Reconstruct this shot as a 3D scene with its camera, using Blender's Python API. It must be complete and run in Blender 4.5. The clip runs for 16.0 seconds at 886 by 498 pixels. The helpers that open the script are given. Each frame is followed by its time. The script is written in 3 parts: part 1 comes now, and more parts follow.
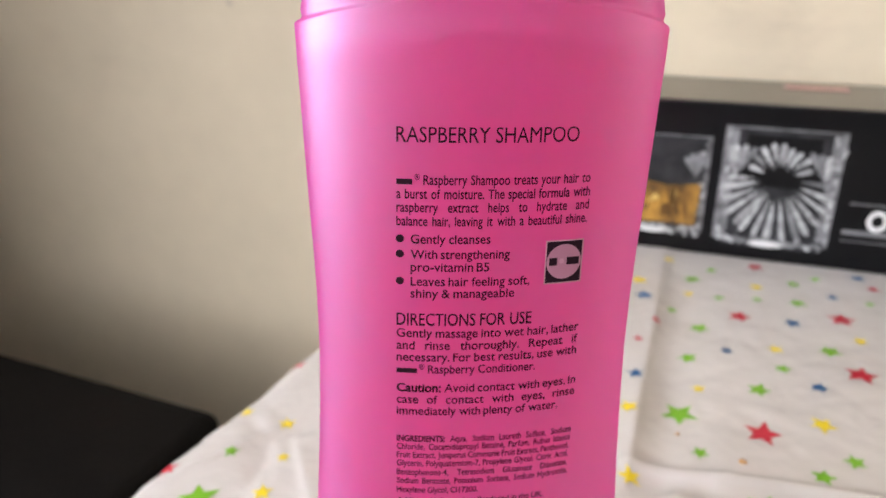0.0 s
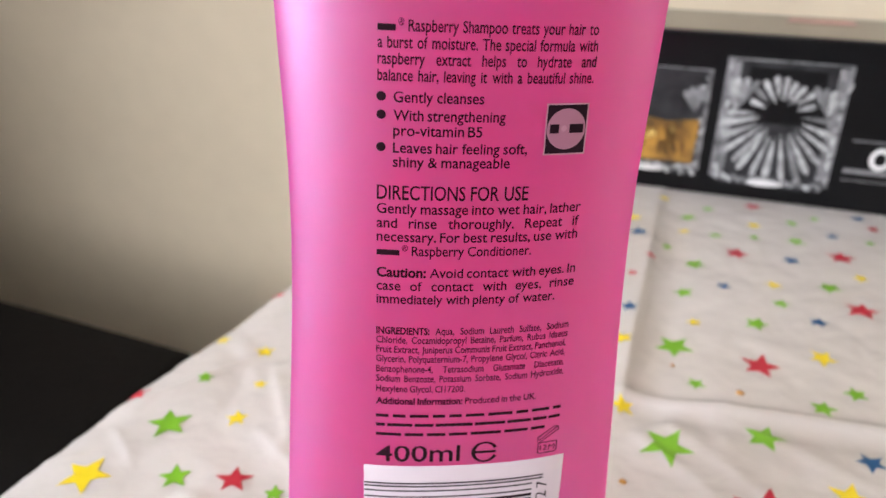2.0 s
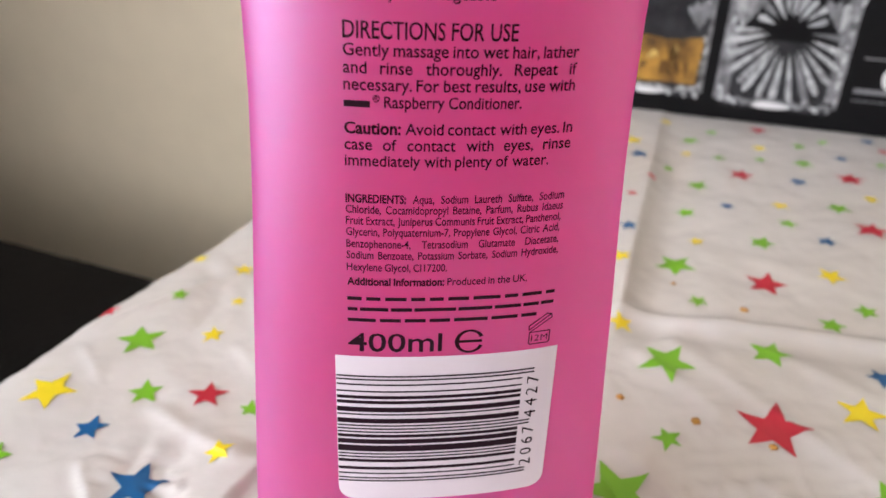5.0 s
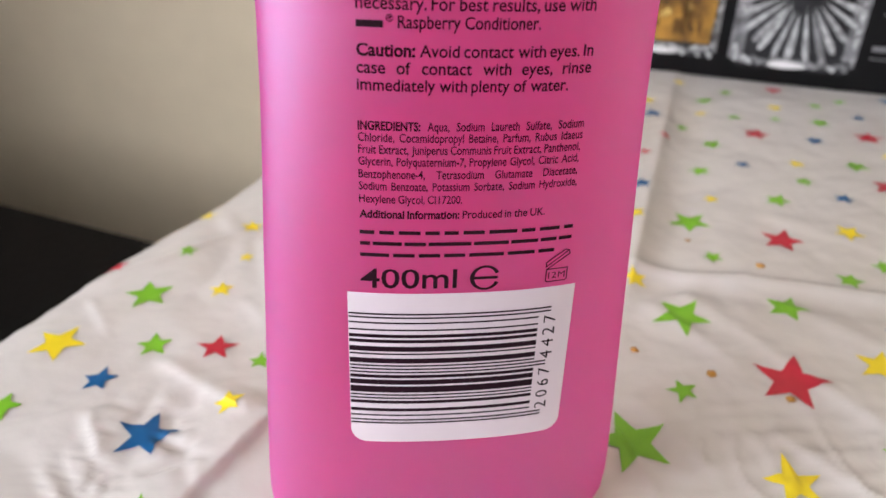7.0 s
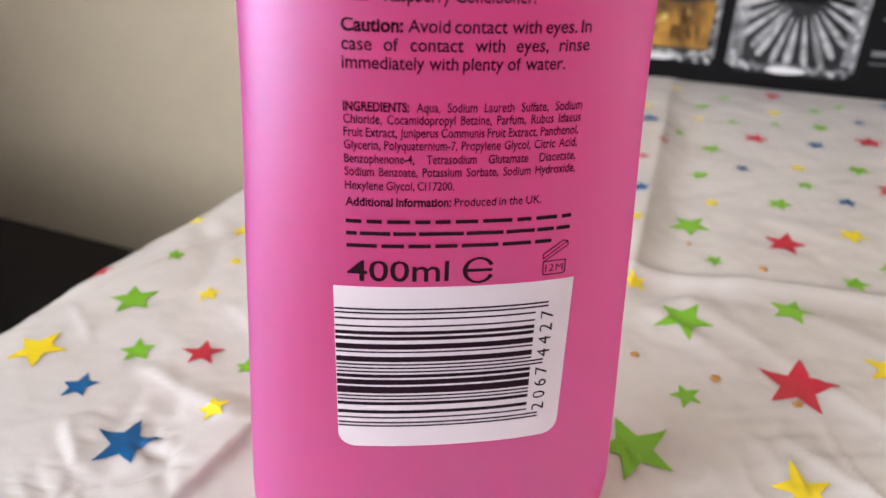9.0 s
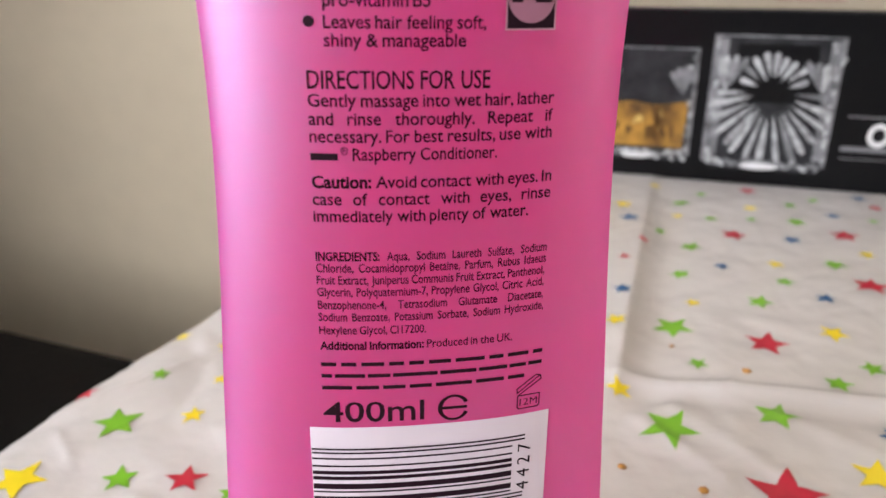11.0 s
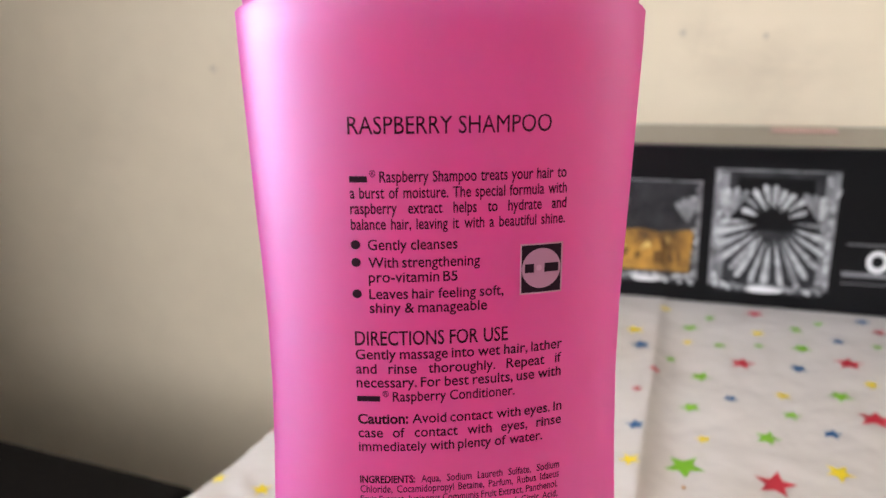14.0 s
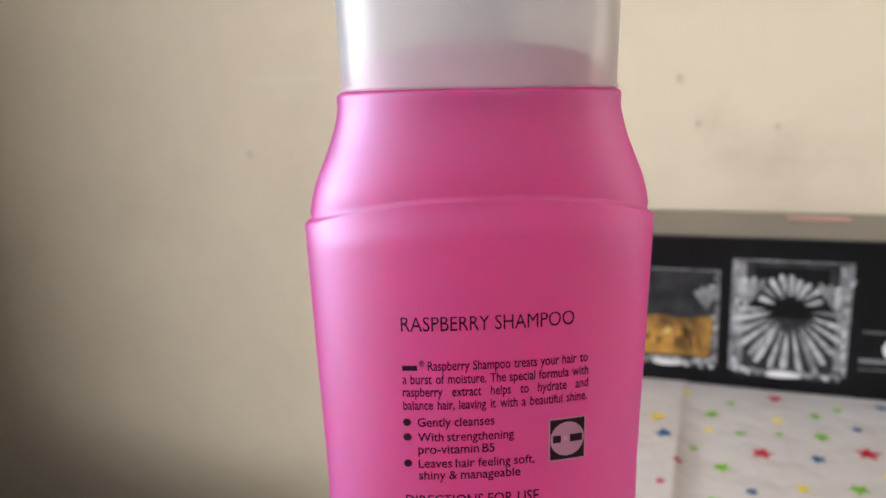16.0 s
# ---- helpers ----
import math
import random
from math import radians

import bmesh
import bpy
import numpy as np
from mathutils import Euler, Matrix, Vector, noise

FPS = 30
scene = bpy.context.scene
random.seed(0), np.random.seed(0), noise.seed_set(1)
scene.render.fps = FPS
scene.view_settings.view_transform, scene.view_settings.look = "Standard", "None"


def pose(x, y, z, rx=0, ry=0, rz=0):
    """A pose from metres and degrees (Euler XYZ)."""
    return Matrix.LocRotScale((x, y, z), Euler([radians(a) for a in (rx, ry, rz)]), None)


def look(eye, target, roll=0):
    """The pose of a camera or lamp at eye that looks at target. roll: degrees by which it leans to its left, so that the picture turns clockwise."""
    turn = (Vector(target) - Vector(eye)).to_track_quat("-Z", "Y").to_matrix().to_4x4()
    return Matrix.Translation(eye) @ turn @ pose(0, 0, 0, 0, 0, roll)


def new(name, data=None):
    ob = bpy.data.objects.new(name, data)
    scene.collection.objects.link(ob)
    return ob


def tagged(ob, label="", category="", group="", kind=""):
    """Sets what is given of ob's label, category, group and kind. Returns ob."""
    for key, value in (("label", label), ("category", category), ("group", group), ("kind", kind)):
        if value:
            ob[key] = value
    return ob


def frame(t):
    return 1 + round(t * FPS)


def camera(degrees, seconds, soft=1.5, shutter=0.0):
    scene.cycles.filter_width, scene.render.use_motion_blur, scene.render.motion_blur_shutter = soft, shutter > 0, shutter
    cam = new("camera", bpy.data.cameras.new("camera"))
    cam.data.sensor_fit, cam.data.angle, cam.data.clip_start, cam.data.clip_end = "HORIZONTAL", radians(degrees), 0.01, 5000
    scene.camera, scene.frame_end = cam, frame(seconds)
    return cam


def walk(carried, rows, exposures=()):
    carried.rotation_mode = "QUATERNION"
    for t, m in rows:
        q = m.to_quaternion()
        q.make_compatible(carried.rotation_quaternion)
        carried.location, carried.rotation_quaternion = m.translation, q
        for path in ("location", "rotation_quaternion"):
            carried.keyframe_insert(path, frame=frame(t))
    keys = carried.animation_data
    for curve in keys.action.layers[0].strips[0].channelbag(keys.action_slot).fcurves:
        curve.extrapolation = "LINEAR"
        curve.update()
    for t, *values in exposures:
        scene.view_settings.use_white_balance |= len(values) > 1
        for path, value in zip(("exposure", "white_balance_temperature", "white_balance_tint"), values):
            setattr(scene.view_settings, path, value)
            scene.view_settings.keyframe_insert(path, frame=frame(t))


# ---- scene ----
cam = camera(60.91, 16.0)
EXPOSURES = ((0.0, -0.44), (3.0, -0.46), (7.0, -0.64), (10.5, -0.55), (14.0, -0.52), (16.0, -0.72))
PATH = [
    (0, (0.00943, 0.03207, 0.21233), (0.00743, 0.21539, 0.13239), -0.48),
    (0.5, (0.01040, 0.03531, 0.20747), (0.00937, 0.21766, 0.12531), -0.43),
    (1, (0.00981, 0.03590, 0.20280), (0.00915, 0.21737, 0.11872), -0.10),
    (1.5, (0.01024, 0.03932, 0.19439), (0.01049, 0.21976, 0.10812), 0.38),
    (2, (0.00960, 0.04071, 0.18828), (0.01081, 0.21998, 0.09963), 0.69),
    (2.5, (0.01021, 0.04283, 0.18370), (0.01210, 0.22121, 0.09328), 0.86),
    (3, (0.01253, 0.04577, 0.18022), (0.01504, 0.22309, 0.08774), 0.76),
    (3.5, (0.01093, 0.04512, 0.17653), (0.01357, 0.22161, 0.08248), 0.87),
    (4, (0.01189, 0.04773, 0.17085), (0.01492, 0.22335, 0.07520), 1.14),
    (6.5, (0.01352, 0.04973, 0.15952), (0.01397, 0.22058, 0.05555), 0.17),
    (7, (0.01174, 0.04889, 0.15557), (0.01212, 0.21922, 0.05075), 0.47),
    (7.5, (0.01207, 0.04906, 0.15169), (0.01207, 0.21893, 0.04613), 0.54),
    (8, (0.01194, 0.05020, 0.14738), (0.01225, 0.22019, 0.04201), 0.75),
    (10.5, (0.01610, 0.05533, 0.15197), (0.01920, 0.23528, 0.06477), -0.58),
    (11, (0.01679, 0.05433, 0.15822), (0.01976, 0.23704, 0.07692), -0.94),
    (11.5, (0.01584, 0.05163, 0.16461), (0.01802, 0.23699, 0.08955), -1.08),
    (12, (0.01528, 0.05012, 0.16936), (0.01634, 0.23641, 0.09658), -1.38),
    (12.5, (0.01479, 0.04951, 0.17310), (0.01587, 0.23655, 0.10230), -1.44),
    (13, (0.01835, 0.05054, 0.17940), (0.01955, 0.23818, 0.11019), -1.69),
    (13.5, (0.01771, 0.04682, 0.18923), (0.01772, 0.23561, 0.12320), -2.12),
    (14, (0.01541, 0.04335, 0.19377), (0.01475, 0.23365, 0.13224), -1.95),
    (14.5, (0.01249, 0.03722, 0.20605), (0.01021, 0.22819, 0.14670), -2.17),
    (15, (0.01370, 0.03609, 0.21177), (0.00999, 0.22825, 0.15644), -2.42),
    (15.5, (0.01184, 0.03189, 0.21892), (0.00730, 0.22478, 0.16628), -2.38),
    (16, (0.01313, 0.02859, 0.22759), (0.00696, 0.22226, 0.17806), -2.78),
]
walk(cam, [(t, look(eye, target, roll)) for t, eye, target, roll in PATH], EXPOSURES)
# shallow focus on the bottle
cam.data.dof.use_dof, cam.data.dof.focus_distance, cam.data.dof.aperture_fstop = True, 0.145, 18.0

# ---- room frame: a along the back wall, b towards it, table top at z = 0 ----
ROOM = pose(0, 0, 0, 0, 0, -18.42)
RU, RN = (math.cos(radians(18.42)), -math.sin(radians(18.42))), (math.sin(radians(18.42)), math.cos(radians(18.42)))
FLOOR, CEIL, WALL_B, WALL_L, WALL_R, WALL_F = -0.75, 1.70, 0.64, -1.10, 1.60, -3.40
WIN = (-2.10, -0.15, 0.12, 1.30)  # window in the left wall: b from, b to, z from, z to
WIN2 = (-0.60, -0.24, 0.05, 1.15)  # window in the right wall, along -b

# ---- world and light ----
world = bpy.data.worlds.new("sky")
scene.world = world
world.use_nodes = True
wn = world.node_tree.nodes
sky = wn.new("ShaderNodeTexSky")
sky.sky_type, sky.sun_disc, sky.sun_elevation, sky.sun_rotation = "NISHITA", False, radians(35), radians(120)
world.node_tree.links.new(sky.outputs[0], wn["Background"].inputs[0])
wn["Background"].inputs[1].default_value = 0.10


def area_light(name, m, sx, sy, watts, colour):
    data = bpy.data.lights.new(name, "AREA")
    data.shape, data.size, data.size_y, data.energy, data.color = "RECTANGLE", sx, sy, watts, colour
    ob = new(name, data)
    ob.matrix_world = m
    return ob


area_light("window_daylight", ROOM @ look((WALL_L - 0.07, (WIN[0] + WIN[1]) / 2, (WIN[2] + WIN[3]) / 2), (0.8, (WIN[0] + WIN[1]) / 2, 0.36)),
           WIN[1] - WIN[0] - 0.1, WIN[3] - WIN[2] - 0.1, 87.0, (0.91, 0.93, 1.0))
area_light("second_window_daylight", ROOM @ look((WALL_R + 0.07, (WIN2[0] + WIN2[1]) / -2, (WIN2[2] + WIN2[3]) / 2), (0.2, 0.60, 0.25)),
           WIN2[1] - WIN2[0] - 0.1, WIN2[3] - WIN2[2] - 0.1, 6.0, (1.0, 0.84, 0.72))


# ---- materials ----
def mat(name, base, rough=0.5, metal=0.0, vary=0.0, scale=30.0, bump=0.0, bump_scale=200.0, second=None, **more):
    """A Principled material with a two-scale noise on colour and an optional bump."""
    m = bpy.data.materials.new(name)
    m.use_nodes = True
    nt = m.node_tree
    p = nt.nodes["Principled BSDF"]
    p.inputs["Base Color"].default_value = (*base, 1)
    p.inputs["Roughness"].default_value, p.inputs["Metallic"].default_value = rough, metal
    for key, value in more.items():
        p.inputs[key.replace("_", " ")].default_value = value
    tc = nt.nodes.new("ShaderNodeTexCoord")
    if vary:
        big, fine, mixn = nt.nodes.new("ShaderNodeTexNoise"), nt.nodes.new("ShaderNodeTexNoise"), nt.nodes.new("ShaderNodeMix")
        big.inputs["Scale"].default_value, fine.inputs["Scale"].default_value = scale, scale * 9
        big.inputs["Detail"].default_value, fine.inputs["Detail"].default_value = 3, 2
        add = nt.nodes.new("ShaderNodeMath")
        add.operation = "MULTIPLY_ADD"
        add.inputs[1].default_value = 0.35
        mixn.data_type = "RGBA"
        other = second or tuple(max(0, c * (1 - vary)) for c in base)
        mixn.inputs[6].default_value, mixn.inputs[7].default_value = (*base, 1), (*other, 1)
        ramp = nt.nodes.new("ShaderNodeMapRange")
        ramp.inputs[1].default_value, ramp.inputs[2].default_value = 0.5, 0.95
        nt.links.new(tc.outputs["Object"], big.inputs["Vector"])
        nt.links.new(tc.outputs["Object"], fine.inputs["Vector"])
        nt.links.new(fine.outputs["Fac"], add.inputs[0])
        nt.links.new(big.outputs["Fac"], add.inputs[2])
        nt.links.new(add.outputs[0], ramp.inputs[0])
        nt.links.new(ramp.outputs[0], mixn.inputs[0])
        nt.links.new(mixn.outputs[2], p.inputs["Base Color"])
    if bump:
        nz, bp = nt.nodes.new("ShaderNodeTexNoise"), nt.nodes.new("ShaderNodeBump")
        nz.inputs["Scale"].default_value, nz.inputs["Detail"].default_value = bump_scale, 4
        bp.inputs["Strength"].default_value, bp.inputs["Distance"].default_value = bump, 0.002
        nt.links.new(tc.outputs["Object"], nz.inputs["Vector"])
        nt.links.new(nz.outputs["Fac"], bp.inputs["Height"])
        nt.links.new(bp.outputs[0], p.inputs["Normal"])
    return m


WALL_PAINT = mat("cream_wall_paint", (0.80, 0.68, 0.495), 0.75, vary=0.10, scale=4.0, bump=0.12, bump_scale=60)


def stain(material, a, z, width, height, strength, tone):
    """A soft uneven smudge on the back wall's paint, round (a, z)."""
    nt = material.node_tree
    bsdf = nt.nodes["Principled BSDF"]
    before = bsdf.inputs["Base Color"].links[0].from_socket
    place, ball, cloud, times, mixn = [nt.nodes.new("ShaderNode" + n) for n in ("Mapping", "TexGradient", "TexNoise", "Math", "Mix")]
    ball.gradient_type, times.operation, mixn.data_type = "SPHERICAL", "MULTIPLY", "RGBA"
    place.inputs["Location"].default_value = (-a / width, -0.64 / 0.2, -z / height)
    place.inputs["Scale"].default_value = (1 / width, 1 / 0.2, 1 / height)
    cloud.inputs["Scale"].default_value, cloud.inputs["Detail"].default_value, cloud.inputs["Distortion"].default_value = 2.2, 5, 0.8
    weight = nt.nodes.new("ShaderNodeMapRange")
    weight.inputs[1].default_value, weight.inputs[2].default_value, weight.inputs[4].default_value = 0.15, 0.55, strength
    mixn.inputs[7].default_value = (*tone, 1)
    nt.links.new(nt.nodes["Texture Coordinate"].outputs["Object"], place.inputs["Vector"])
    nt.links.new(place.outputs[0], ball.inputs["Vector"])
    nt.links.new(place.outputs[0], cloud.inputs["Vector"])
    nt.links.new(ball.outputs["Fac"], times.inputs[0])
    nt.links.new(cloud.outputs["Fac"], times.inputs[1])
    nt.links.new(times.outputs[0], weight.inputs[0])
    nt.links.new(weight.outputs[0], mixn.inputs[0])
    nt.links.new(before, mixn.inputs[6])
    nt.links.new(mixn.outputs[2], bsdf.inputs["Base Color"])


for a, z, width, height, strength in ((0.048, 0.146, 0.095, 0.042, 0.34), (0.002, 0.172, 0.030, 0.030, 0.22), (0.055, 0.116, 0.08, 0.03, 0.2), (-0.56, 0.10, 0.16, 0.10, 0.15), (-0.36, 0.12, 0.10, 0.14, 0.1)):
    stain(WALL_PAINT, a, z, width, height, strength, (0.42, 0.35, 0.26))
# dark tone for walls out of view, chosen to cut bounce light and reflections
UNSEEN_DARK_TAUPE = mat("unseen_dark_taupe", (0.13, 0.11, 0.095), 0.75, vary=0.10, scale=4.0, bump=0.12, bump_scale=60)
CEILING_PAINT = mat("white_ceiling_paint", (0.8, 0.79, 0.76), 0.8, vary=0.05, scale=3.0)
CARPET = mat("brown_carpet", (0.16, 0.12, 0.09), 0.95, vary=0.3, scale=20, bump=0.5, bump_scale=300)
FRAME_WHITE = mat("white_window_paint", (0.78, 0.78, 0.76), 0.35, vary=0.05, scale=8)
CLOTH = mat("white_plastic_cloth", (0.65, 0.615, 0.585), 0.24, vary=0.05, scale=25, bump=0.25, bump_scale=70)
ridge, ridge_bump = CLOTH.node_tree.nodes.new("ShaderNodeTexNoise"), CLOTH.node_tree.nodes.new("ShaderNodeBump")
ridge.noise_type = "RIDGED_MULTIFRACTAL"
ridge.inputs["Scale"].default_value, ridge.inputs["Detail"].default_value, ridge.inputs["Distortion"].default_value = 26.0, 5.0, 0.6
ridge_bump.inputs["Strength"].default_value, ridge_bump.inputs["Distance"].default_value = 0.5, 0.0007
CLOTH.node_tree.links.new(CLOTH.node_tree.nodes["Texture Coordinate"].outputs["Object"], ridge.inputs["Vector"])
CLOTH.node_tree.links.new(ridge.outputs["Fac"], ridge_bump.inputs["Height"])
CLOTH.node_tree.links.new(CLOTH.node_tree.nodes["Bump"].outputs[0], ridge_bump.inputs["Normal"])
# fine crackle of thin plastic, in patches
crackle, patch, patchy, crackle_bump = [CLOTH.node_tree.nodes.new("ShaderNode" + n) for n in ("TexNoise", "TexNoise", "Math", "Bump")]
crackle.noise_type, patchy.operation = "RIDGED_MULTIFRACTAL", "MULTIPLY"
crackle.inputs["Scale"].default_value, crackle.inputs["Detail"].default_value, crackle.inputs["Distortion"].default_value = 75.0, 4.0, 1.2
patch.inputs["Scale"].default_value, patch.inputs["Detail"].default_value = 14.0, 1.0
crackle_bump.inputs["Strength"].default_value, crackle_bump.inputs["Distance"].default_value = 0.6, 0.0007
for tex in (crackle, patch):
    CLOTH.node_tree.links.new(CLOTH.node_tree.nodes["Texture Coordinate"].outputs["Object"], tex.inputs["Vector"])
CLOTH.node_tree.links.new(crackle.outputs["Fac"], patchy.inputs[0])
CLOTH.node_tree.links.new(patch.outputs["Fac"], patchy.inputs[1])
CLOTH.node_tree.links.new(patchy.outputs[0], crackle_bump.inputs["Height"])
CLOTH.node_tree.links.new(ridge_bump.outputs[0], crackle_bump.inputs["Normal"])
CLOTH.node_tree.links.new(crackle_bump.outputs[0], CLOTH.node_tree.nodes["Principled BSDF"].inputs["Normal"])
STAR = {"G": mat("green_star_print", (0.20, 0.50, 0.02), 0.45, vary=0.12, scale=90), "R": mat("red_star_print", (0.56, 0.014, 0.04), 0.45, vary=0.12, scale=90),
        "B": mat("blue_star_print", (0.003, 0.105, 0.29), 0.45, vary=0.12, scale=90), "Y": mat("yellow_star_print", (0.90, 0.70, 0.015), 0.45, vary=0.08, scale=90),
        "O": mat("orange_crumb", (0.62, 0.30, 0.06), 0.7, vary=0.3, scale=200)}
PINK = mat("pink_pearl_plastic", (0.87, 0.003, 0.245), 0.42, vary=0.05, scale=18, Subsurface_Weight=1.0, Subsurface_Scale=0.13, IOR=1.40, Specular_IOR_Level=0.15,
           Coat_Weight=0.0)
PINK.node_tree.nodes["Principled BSDF"].inputs["Subsurface Radius"].default_value = (1.0, 0.22, 0.40)
PINK.node_tree.nodes["Principled BSDF"].inputs["Specular Tint"].default_value = (0.90, 0.80, 1.0, 1)
# hazy pearl skin of the plastic: a broad lavender sheen over the translucent pink
nt = PINK.node_tree
pearl, skin, clear, liquid = [nt.nodes.new("ShaderNode" + n) for n in ("BsdfGlossy", "MixShader", "BsdfTranslucent", "MixShader")]
clear.inputs["Color"].default_value, liquid.inputs[0].default_value = (1.0, 0.01, 0.52, 1), 0.78
pearl.inputs["Color"].default_value, pearl.inputs["Roughness"].default_value = (0.72, 0.70, 1.0, 1), 0.55
skin.inputs[0].default_value = 0.24
nt.links.new(nt.nodes["Principled BSDF"].outputs[0], liquid.inputs[1])
nt.links.new(clear.outputs[0], liquid.inputs[2])
nt.links.new(liquid.outputs[0], skin.inputs[1])
nt.links.new(pearl.outputs[0], skin.inputs[2])
nt.links.new(skin.outputs[0], nt.nodes["Material Output"].inputs["Surface"])
INK = mat("dark_ink", (0.022, 0.006, 0.014), 0.5, Specular_IOR_Level=0.15)
LABEL_WHITE = mat("white_label_print", (0.88, 0.76, 0.825), 0.5, vary=0.03, scale=60, Specular_IOR_Level=0.3)
LOGO_PALE = mat("pale_pink_print", (0.52, 0.22, 0.32), 0.4)
LOGO_MID = mat("mid_pink_print", (0.62, 0.30, 0.42), 0.4)
CAP = mat("frosted_clear_plastic", (0.97, 0.95, 0.97), 0.26, Transmission_Weight=0.72, IOR=1.35, Coat_Weight=0.7, Coat_Roughness=0.35)
BLACK_BOX = mat("black_gloss_card", (0.006, 0.006, 0.007), 0.3, vary=0.3, scale=14, Specular_IOR_Level=0.2)
BLACK_GLOSS = mat("black_gloss_lid", (0.010, 0.010, 0.010), 0.13, vary=0.3, scale=14, IOR=2.3)
GLASS_MID = mat("mid_grey_glass_print", (0.26, 0.265, 0.275), 0.3, vary=0.8, scale=150)
GLASS_PRINT = mat("grey_glass_print", (0.58, 0.59, 0.60), 0.3, vary=0.85, scale=160)
GLASS_DARK = mat("dark_glass_print", (0.045, 0.046, 0.05), 0.3, vary=0.8, scale=90, Specular_IOR_Level=0.2)
AMBER = mat("amber_drink_print", (0.50, 0.26, 0.045), 0.3, vary=0.8, scale=75, second=(0.06, 0.03, 0.012))
AMBER_DARK = mat("dark_amber_print", (0.17, 0.085, 0.02), 0.3, vary=0.7, scale=120)
AMBER_PALE = mat("pale_amber_print", (0.72, 0.50, 0.16), 0.3, vary=0.5, scale=120)
WHITE_PRINT = mat("white_print", (0.75, 0.75, 0.75), 0.3)
GREY_PRINT = mat("grey_print", (0.20, 0.20, 0.21), 0.3)
STICKER = mat("pale_red_tape", (0.50, 0.27, 0.22), 0.35, vary=0.2, scale=80)
BLACK_LEATHER = mat("black_leather", (0.005, 0.004, 0.0035), 0.7, vary=0.3, scale=30, bump=0.3, bump_scale=250, Specular_IOR_Level=0.12)
WOOD = mat("brown_table_wood", (0.24, 0.13, 0.07), 0.4, vary=0.4, scale=10)
GLAZING = mat("window_glass", (1, 1, 1), 0.0, Transmission_Weight=1.0, IOR=1.1)


# ---- mesh helpers ----
def link(name, bm, material, parent=None, label="", smooth=False):
    me = bpy.data.meshes.new(name)
    bm.normal_update()
    bm.to_mesh(me)
    bm.free()
    me.materials.append(material)
    if smooth:
        me.polygons.foreach_set("use_smooth", [True] * len(me.polygons))
    ob = new(name, me)
    if parent is not None:
        ob.parent = parent
    if label:
        ob["label"] = label
    return ob


part = link


def box_bm(x0, x1, y0, y1, z0, z1, bevel=0.0, segments=2):
    bm = bmesh.new()
    bmesh.ops.create_cube(bm, size=1.0)
    for v in bm.verts:
        v.co = Vector(((x0 + x1) / 2 + v.co.x * (x1 - x0), (y0 + y1) / 2 + v.co.y * (y1 - y0), (z0 + z1) / 2 + v.co.z * (z1 - z0)))
    if bevel:
        bmesh.ops.bevel(bm, geom=bm.edges[:], offset=bevel, segments=segments, affect="EDGES", profile=0.5)
    return bm


def joined(*bms):
    out = bmesh.new()
    for b in bms:
        me = bpy.data.meshes.new("piece")
        b.to_mesh(me)
        b.free()
        out.from_mesh(me)
        bpy.data.meshes.remove(me)
    return out


def root(name, m):
    ob = new(name)
    ob.matrix_world = m
    ob.empty_display_size = 0.05
    return ob


def structure(name, bm, material, label, m=ROOM):
    ob = link(name, bm, material)
    ob.matrix_world = m
    return tagged(ob, label, name.split("_")[0], kind="structure")


# ---- large structure ----
T = 0.12
structure("floor", box_bm(WALL_L - T, WALL_R + T, WALL_F - T, WALL_B + T, FLOOR - 0.1, FLOOR), CARPET, "brown carpeted floor of a room")
structure("ceiling", box_bm(WALL_L - T, WALL_R + T, WALL_F - T, WALL_B + T, CEIL, CEIL + 0.1), CEILING_PAINT, "plain white painted ceiling")
structure("wall_front", box_bm(WALL_L, WALL_R, WALL_F - T, WALL_F, FLOOR, CEIL), UNSEEN_DARK_TAUPE, "unseen plain wall, kept dark taupe to cut bounce light")


def pierced(name, win, m, lo, hi):
    """A wall from lo to hi along its own x, with one window opening."""
    x0, x1, z0, z1 = win
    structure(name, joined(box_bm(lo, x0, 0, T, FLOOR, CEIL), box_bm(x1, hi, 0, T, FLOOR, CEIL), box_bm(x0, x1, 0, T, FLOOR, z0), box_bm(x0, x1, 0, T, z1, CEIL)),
              UNSEEN_DARK_TAUPE, "unseen wall with a window opening, kept dark taupe to cut bounce light", m)


def make_window(name, win, m):
    x0, x1, z0, z1 = win
    window = tagged(root(name, m @ pose(0, 0.09, 0)), "white framed window letting in daylight", "window", kind="structure")
    part("window_frame", joined(box_bm(x0, x0 + 0.05, -0.02, 0.02, z0, z1), box_bm(x1 - 0.05, x1, -0.02, 0.02, z0, z1), box_bm(x0 + 0.05, x1 - 0.05, -0.02, 0.02, z0, z0 + 0.05),
                                box_bm(x0 + 0.05, x1 - 0.05, -0.02, 0.02, z1 - 0.05, z1)), FRAME_WHITE, window)
    pane = part("pane", box_bm(x0 + 0.05, x1 - 0.05, -0.003, 0.003, z0 + 0.05, z1 - 0.05), GLAZING, window)
    pane.visible_shadow = False


LEFT = ROOM @ pose(WALL_L, 0, 0, 0, 0, 90)
pierced("wall_left", WIN, LEFT, WALL_F, WALL_B + T)
make_window("window_1", WIN, LEFT)
